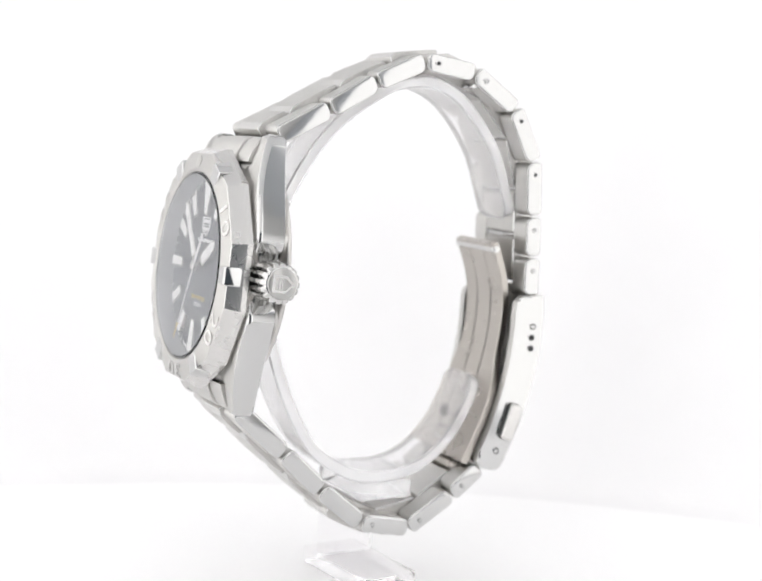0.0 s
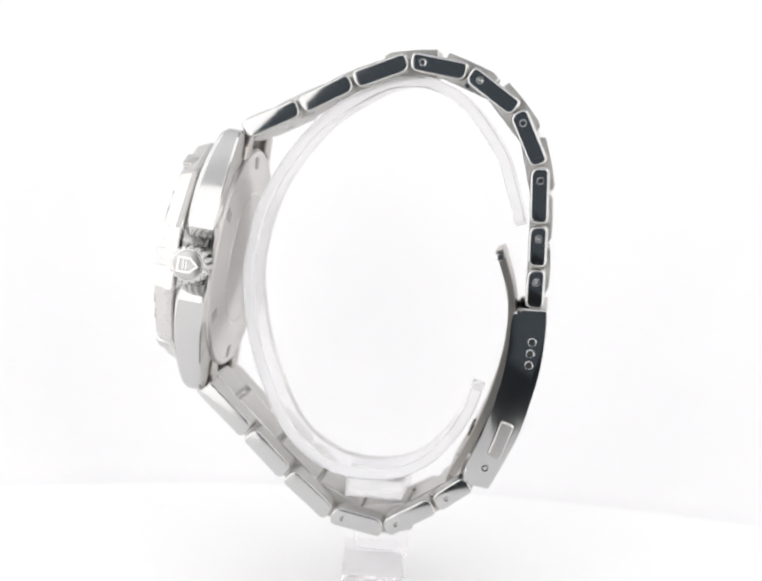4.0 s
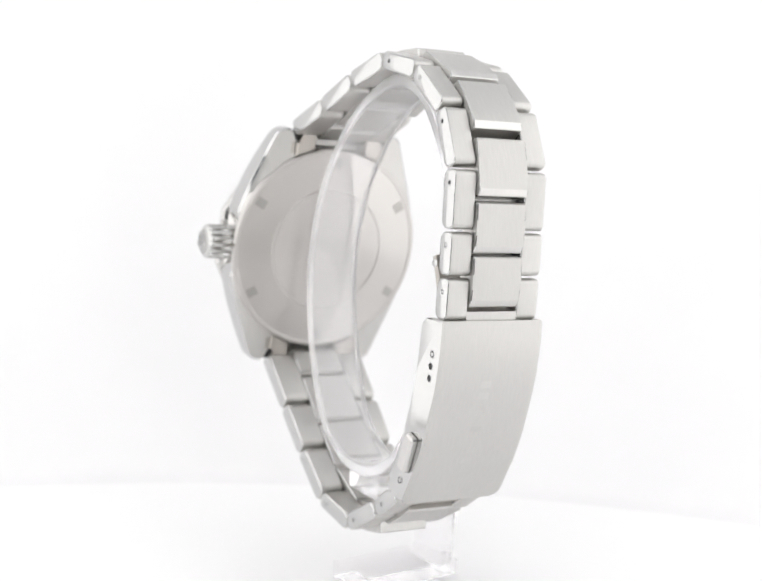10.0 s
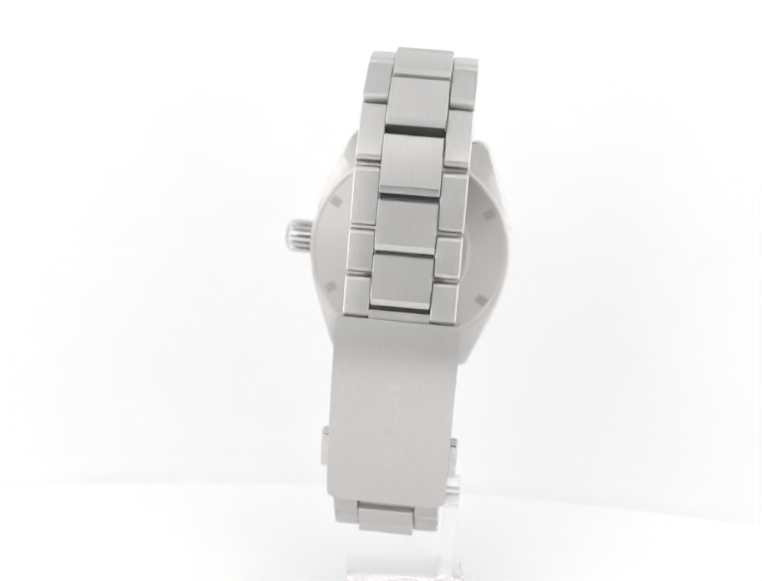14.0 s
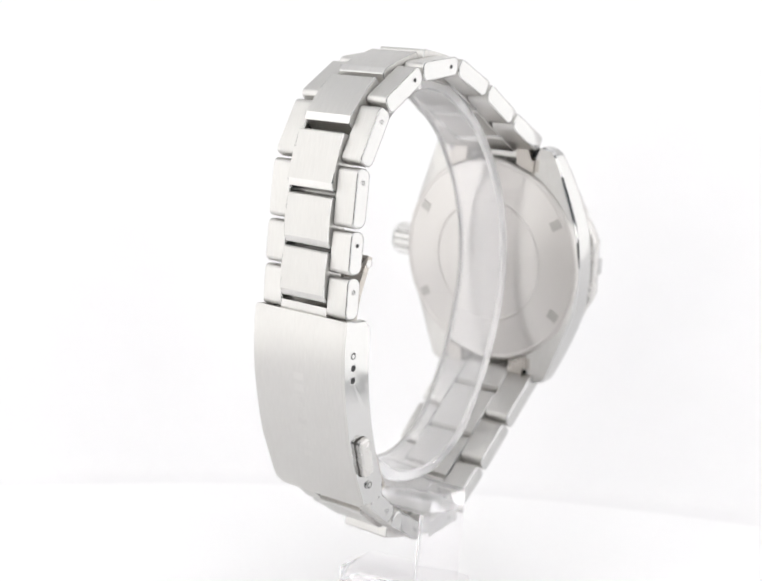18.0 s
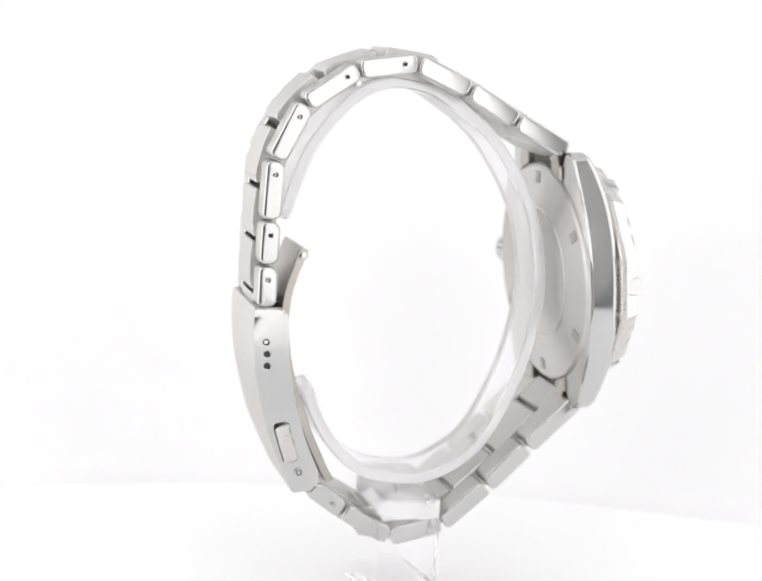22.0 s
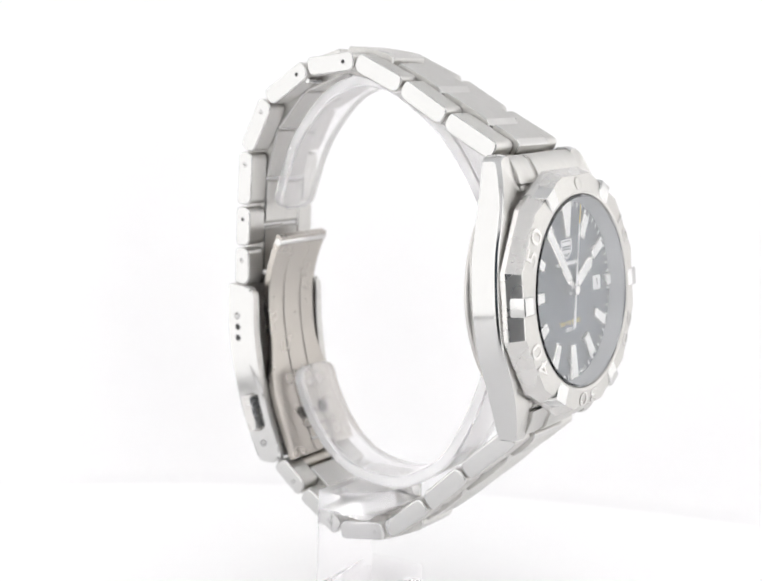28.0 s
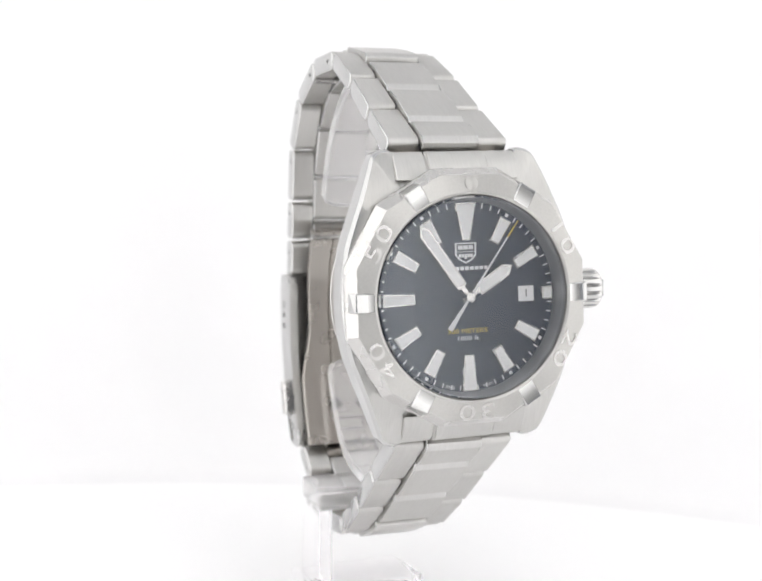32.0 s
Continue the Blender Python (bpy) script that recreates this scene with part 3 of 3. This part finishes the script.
def crown():
    axis = C @ Matrix.Translation((17.2, 0, -3.7)) @ Matrix.Rotation(radians(90), 4, "Y") @ Matrix.Diagonal((1, 1, 0.94, 1))
    n, rings = 200, []
    for z, r, tooth in ((0, 1.6, 0), (1.0, 1.6, 0), (1.1, 2.6, 0.02), (1.4, 2.95, 0.1), (1.65, 3.12, 0.13), (6.6, 3.12, 0.13), (7.0, 3.06, 0.1), (7.3, 2.9, 0.05), (7.55, 2.6, 0), (7.62, 2.5, 0), (7.63, 1.0, 0)):
        ring = []
        for i in range(n):
            a = 2 * math.pi * i / n
            d = r + tooth * (1 - 3.2 * max(0, -math.cos(16 * a)) ** 1.5)
            ring.append((d * math.cos(a), d * math.sin(a), z))
        rings.append(ring)
    ob = part("crown", ring_solid(rings), BUFFED, watch, "fluted steel screw-down crown", axis, 40)
    # plain shield on the crown's end
    sh = [(-1.75, 1.35), (0.5, 1.35), (1.95, 0), (0.5, -1.35), (-1.75, -1.35)]
    inn = [(x * 0.72, y * 0.72) for x, y in sh]
    bm = ring_solid([[(x, y, 7.8) for x, y in sh], [(x, y, 8.12) for x, y in sh], [(x, y, 8.12) for x, y in inn], [(x, y, 7.8) for x, y in inn]])
    part("crown_emblem", bm, POLISHED, ob, "raised shield outline", axis)
    for x0 in (-0.75, -0.25):
        part("emblem_bar", box(x0, x0 + 0.26, -0.85, 0.85, 7.8, 8.11), POLISHED, ob, "", axis)
    part("crown_cap", lathe([(0, 7.4), (2.45, 7.4), (2.45, 7.62), (2.3, 7.8), (1.9, 7.94), (1.0, 8.02), (0, 8.04)], 48), CAP, ob, "", axis)


def caseback():
    ob = part("caseback", lathe([(0, -6.2), (19.65, -6.2), (19.75, -6.4), (19.7, -6.72), (19.4, -7.0), (18.95, -7.06), (18.75, -6.98), (18.6, -6.98), (12.0, -7.42), (11.8, -7.56), (11.55, -7.56), (11.4, -7.46), (0, -7.46)], 128), BACK, watch, "screw-down steel case back with turned finish", C, 3.2)
    for k in range(6):
        turn = C @ Matrix.Rotation(radians(29 + 60 * k), 4, "Z") @ Matrix.Translation((17.3, 0, -7.11)) @ Matrix.Rotation(radians(-3.8), 4, "Y")
        # a darker block, with the recess's shade in its colour
        part("wrench_notch", box(-1.05, 1.05, -0.9, 0.9, -0.05, 0.3), SHADED, ob, "", turn)


def clasp():
    outer = smooth_path([(27.3, -6.9), (27.4, -11.0), (26.9, -17.0), (25.8, -22.3), (24.1, -28.5), (21.9, -33.6), (19.2, -39.2)], 9)
    inner = smooth_path([(22.9, -6.95), (21.9, -7.8), (21.5, -9.5), (21.2, -15.0), (19.9, -22.3), (17.5, -30.0), (14.9, -36.0), (15.3, -37.8), (16.8, -38.5)], 4)
    wall = outer + inner[::-1]
    pieces = []
    for x0, x1 in ((-9.9, -8.4), (8.4, 9.9)):
        pieces.append(prism(wall, x0, x1, 0.55, 3))
    # plate across the top, slightly rounded over at its long edges
    cover = []
    for i, (y, z) in enumerate(outer):
        a, b = Vector(outer[max(0, i - 1)]), Vector(outer[min(len(outer) - 1, i + 1)])
        d = (b - a).normalized()
        cover.append((y + d.y * 1.1, z - d.x * 1.1))
    pieces.append(prism([(y + 0.02, z) for y, z in outer] + cover[::-1], -9.32, 9.32))
    bm = join(pieces)
    # round the lower corners
    for v in bm.verts:
        e = (v.co.z + 39.3) / 0.92
        if e < 2 and v.co.y > 15.5:
            e = max(0, e)
            v.co.x *= 1 - (2 - math.sqrt(4 - (2 - e) ** 2)) / 9.9
    cover_ob = part("clasp_cover", bm, [BRUSHED_X, POLISHED, POLISHED], watch, "brushed steel folding clasp cover", W, 24)
    for s in (-1, 1):
        m = W @ Matrix(((0, 0, s, s * 9.9), (-0.31, 0.95, 0, 21.1), (-0.95, -0.31, 0, -29.8), (0, 0, 0, 1)))
        bm = flat_bar(rounded(6.6, 2.5, 0.6), -0.8, 1.25, 0.3)
        part("push_button", bm, FINE, cover_ob, "polished push button", m)
        bm = flat_bar(rounded(6.9, 2.75, 0.7), -0.5, 0.02)
        part("button_slot", bm, RIVET, cover_ob, "", m)
        for k, (y, z) in enumerate(((25.27, -12.55), (25.05, -14.55), (24.95, -16.55), (18.63, -35.1))):
            m = W @ Matrix(((0, 0, s, s * 9.9), (1, 0, 0, y), (0, 1, 0, z), (0, 0, 0, 1)))
            # dark disc on the wall, painting the hole's inner shade
            part("adjustment_hole", lathe([(0, -0.3), (0.55, -0.3), (0.55, 0.02), (0, 0.02)], 20), DARK, cover_ob, "", m)
            part("hole_rim", ring_solid([[(r * math.cos(2 * math.pi * i / 20), r * math.sin(2 * math.pi * i / 20), z) for i in range(20)] for r, z in ((0.56, -0.2), (0.74, -0.2), (0.74, 0.01), (0.68, 0.05), (0.56, 0.03))]), POLISHED, cover_ob, "", m)
            if k in (0, 3):
                part("spring_pin", lathe([(0, -0.3), (0.36, -0.3), (0.36, 0.05), (0, 0.06)], 16), POLISHED, cover_ob, "", m)
    # engraved name, drawn as plain bars down the plate
    for k in range(8):
        z = -17.6 - 1.95 * k
        y = np.interp(-z, [-q[1] for q in outer], [q[0] for q in outer])
        low = np.interp(0.5 - z, [-q[1] for q in outer], [q[0] for q in outer])
        m = Matrix.Translation((0, y, z)) @ Matrix.Rotation(math.atan2(low - y, 0.5), 4, "X")
        part("engraved_bar", box(-1.05, 1.05, -0.5, 0.035, -0.6, 0.6, 0.05, 1), BRUSHED, cover_ob, "", W @ m)
    blade = smooth_path([(17.9, 2.2), (18.7, 0.2), (20.2, -4.5), (20.7, -9.0), (20.2, -15.0), (18.7, -21.5), (16.5, -28.0), (14.0, -33.5), (12.2, -37.0)], 5)
    bm = bmesh.new()
    rows = []
    for i, (y, z) in enumerate(blade):
        a, b = Vector(blade[max(0, i - 1)]), Vector(blade[min(len(blade) - 1, i + 1)])
        d = (b - a).normalized()
        w = float(np.interp(z, [-37, -25, -17, 3.5], [8.5, 8.3, 6.3, 6.6]))
        row = []
        for x, deep in ((-w, 0.15), (-w + 0.2, 0), (-2.6, 0), (-2.4, 0.28), (-2.2, 0), (2.2, 0), (2.4, 0.28), (2.6, 0), (w - 0.2, 0), (w, 0.15), (w, 1.3), (-w, 1.3)):
            row.append(bm.verts.new((x, y - d.y * deep, z + d.x * deep)))
        rows.append(row)
    n = len(rows[0])
    for r, q in zip(rows, rows[1:]):
        for i in range(n):
            bm.faces.new((r[i], r[(i + 1) % n], q[(i + 1) % n], q[i]))
    bm.faces.new(rows[0])
    bm.faces.new(rows[-1][::-1])
    blade_ob = part("clasp_blade", bm, SATIN, watch, "curved folding blade of satin steel", W)
    part("blade_pin", prism([(18.8 + 0.75 * math.cos(a * math.pi / 6), 1.3 + 0.7 * math.sin(a * math.pi / 6)) for a in range(12)], -6.65, 6.65, 0.1), BUFFED, blade_ob, "", W)
    m = W @ Matrix(((1, 0, 0, 0), (0, 0.38, -0.92, 14.05), (0, 0.92, 0.38, -33.6), (0, 0, 0, 1)))
    part("blade_slot", flat_bar(rounded(5.6, 1.7, 0.3), -0.6, 0.06), RIVET, blade_ob, "dark slot through the blade", m)
    part("slot_bar", box(-2.6, 2.6, -1.75, -1.2, -0.3, 0.35, 0.12, 1), BUFFED, blade_ob, "", m)
    for s in (-1, 1):
        m = W @ Matrix(((1, 0, 0, s * 2.6), (0, 0.38, -0.92, 15.5), (0, 0.92, 0.38, -30.3), (0, 0, 0, 1)))
        part("blade_rivet", lathe([(0, -0.3), (1.15, -0.3), (1.15, 0.2), (1.0, 0.32), (0.85, 0.2), (0, 0.22)], 28), RIVET, blade_ob, "", m)


bracelet()
case_body()
bezel()
dial_side()
hour_hand, minute_hand, second_hand = dial_pointers()
crown()
caseback()
clasp()

# ---- the clear stand ----
stand = on_table("watch_stand", "clear acrylic watch stand with an open ring on a bracket", "stand")


def watch_stand():
    outer = smooth_path([(17.2, -22.2), (15.8, -26.5), (12.8, -31.9), (8.4, -36.6), (3, -39.3), (-4, -40.0), (-10.4, -38.4), (-17.6, -32.8), (-23.4, -21), (-26.1, -9.5), (-26.1, 0), (-22.9, 11.2), (-15.2, 22.5), (-5.7, 29.4), (0, 31.4), (5.8, 31.2), (12.2, 27.7), (18.4, 19.9), (21.4, 12.3), (22.9, 7.2)], 7)
    inner = []
    for i, (y, z) in enumerate(outer):
        a, b = Vector(outer[max(0, i - 1)]), Vector(outer[min(len(outer) - 1, i + 1)])
        d = (b - a).normalized()
        inner.append((y + d.y * 2.1, z - d.x * 2.1))
    # the strip's corners are rounded at both ends
    run = [0.0]
    for p, q in zip(outer, outer[1:]):
        run.append(run[-1] + math.dist(p, q))
    bm, rows, r = bmesh.new(), [], 2.4
    for o, n, s in zip(outer, inner, run):
        e = min(r, s, run[-1] - s)
        w = 5.0 - (r - math.sqrt(max(0, r * r - (r - e) ** 2)))
        k = 0.15
        o2, n2 = Vector(o).lerp(Vector(n), k), Vector(n).lerp(Vector(o), k)
        rows.append([bm.verts.new((x, *p)) for x, p in ((-w + 0.3, o), (w - 0.3, o), (w, o2), (w, n2), (w - 0.3, n), (-w + 0.3, n), (-w, n2), (-w, o2))])
    for p, q in zip(rows, rows[1:]):
        for i in range(8):
            bm.faces.new((p[i], p[(i + 1) % 8], q[(i + 1) % 8], q[i])).material_index = 0 if i in (0, 4) else 1
    for f in (bm.faces.new(rows[0][::-1]), bm.faces.new(rows[-1])):
        f.material_index = 1
    part("ring", bm, [ACRYLIC, EDGE], stand, "clear bent acrylic ring with frosted edges", W @ Matrix.Translation((1.2, 0, 0)))
    # bracket: arm under the ring, upright beside the band, foot below it
    part("arm", box(-12.3, 5.0, -6.3, 4.0, -43.6, -40.2, 0.3), ACRYLIC, stand, "", W)
    part("upright", box(-12.3, -9.9, -6.3, 4.0, -58.6, -43.65, 0.3), FOOT, stand, "", W)
    part("foot", box(-15.5, 5.5, -6.5, 4.5, -60.2, -57.2, 0.3), FOOT, stand, "", BASE)


watch_stand()
for ob in stand.children:
    ob.visible_shadow = False


# ---- what moves ----
def motions():
    rows = []
    for k in range(129):
        t = 0.25 * k
        rows.append((t, Matrix.Translation((0, 0, FLOOR)) @ Matrix.Rotation(radians(-START - RATE * t), 4, "Z")))
    for thing in (turntable, watch, stand):
        walk(thing, rows)

    def dial_pose(angle):
        m = C @ Matrix.Rotation(radians(-angle), 4, "Z")
        return Matrix.Translation(m.translation * MM) @ m.to_3x3().to_4x4()
    # a quartz second hand: one step a second
    steps = [(0.0, 34)]
    for k in range(32):
        t = k + 0.87
        steps += [(t - 0.1, 34 + k), (t, 35 + k)]
    steps.append((32.0, 66))
    walk(second_hand, [(t, dial_pose(6 * s)) for t, s in steps])
    walk(minute_hand, [(t, dial_pose(321.4 + 0.1 * t)) for t in (0.0, 16.0, 32.0)])
    walk(hour_hand, [(t, dial_pose(58.0 + t / 120)) for t in (0.0, 32.0)])


motions()
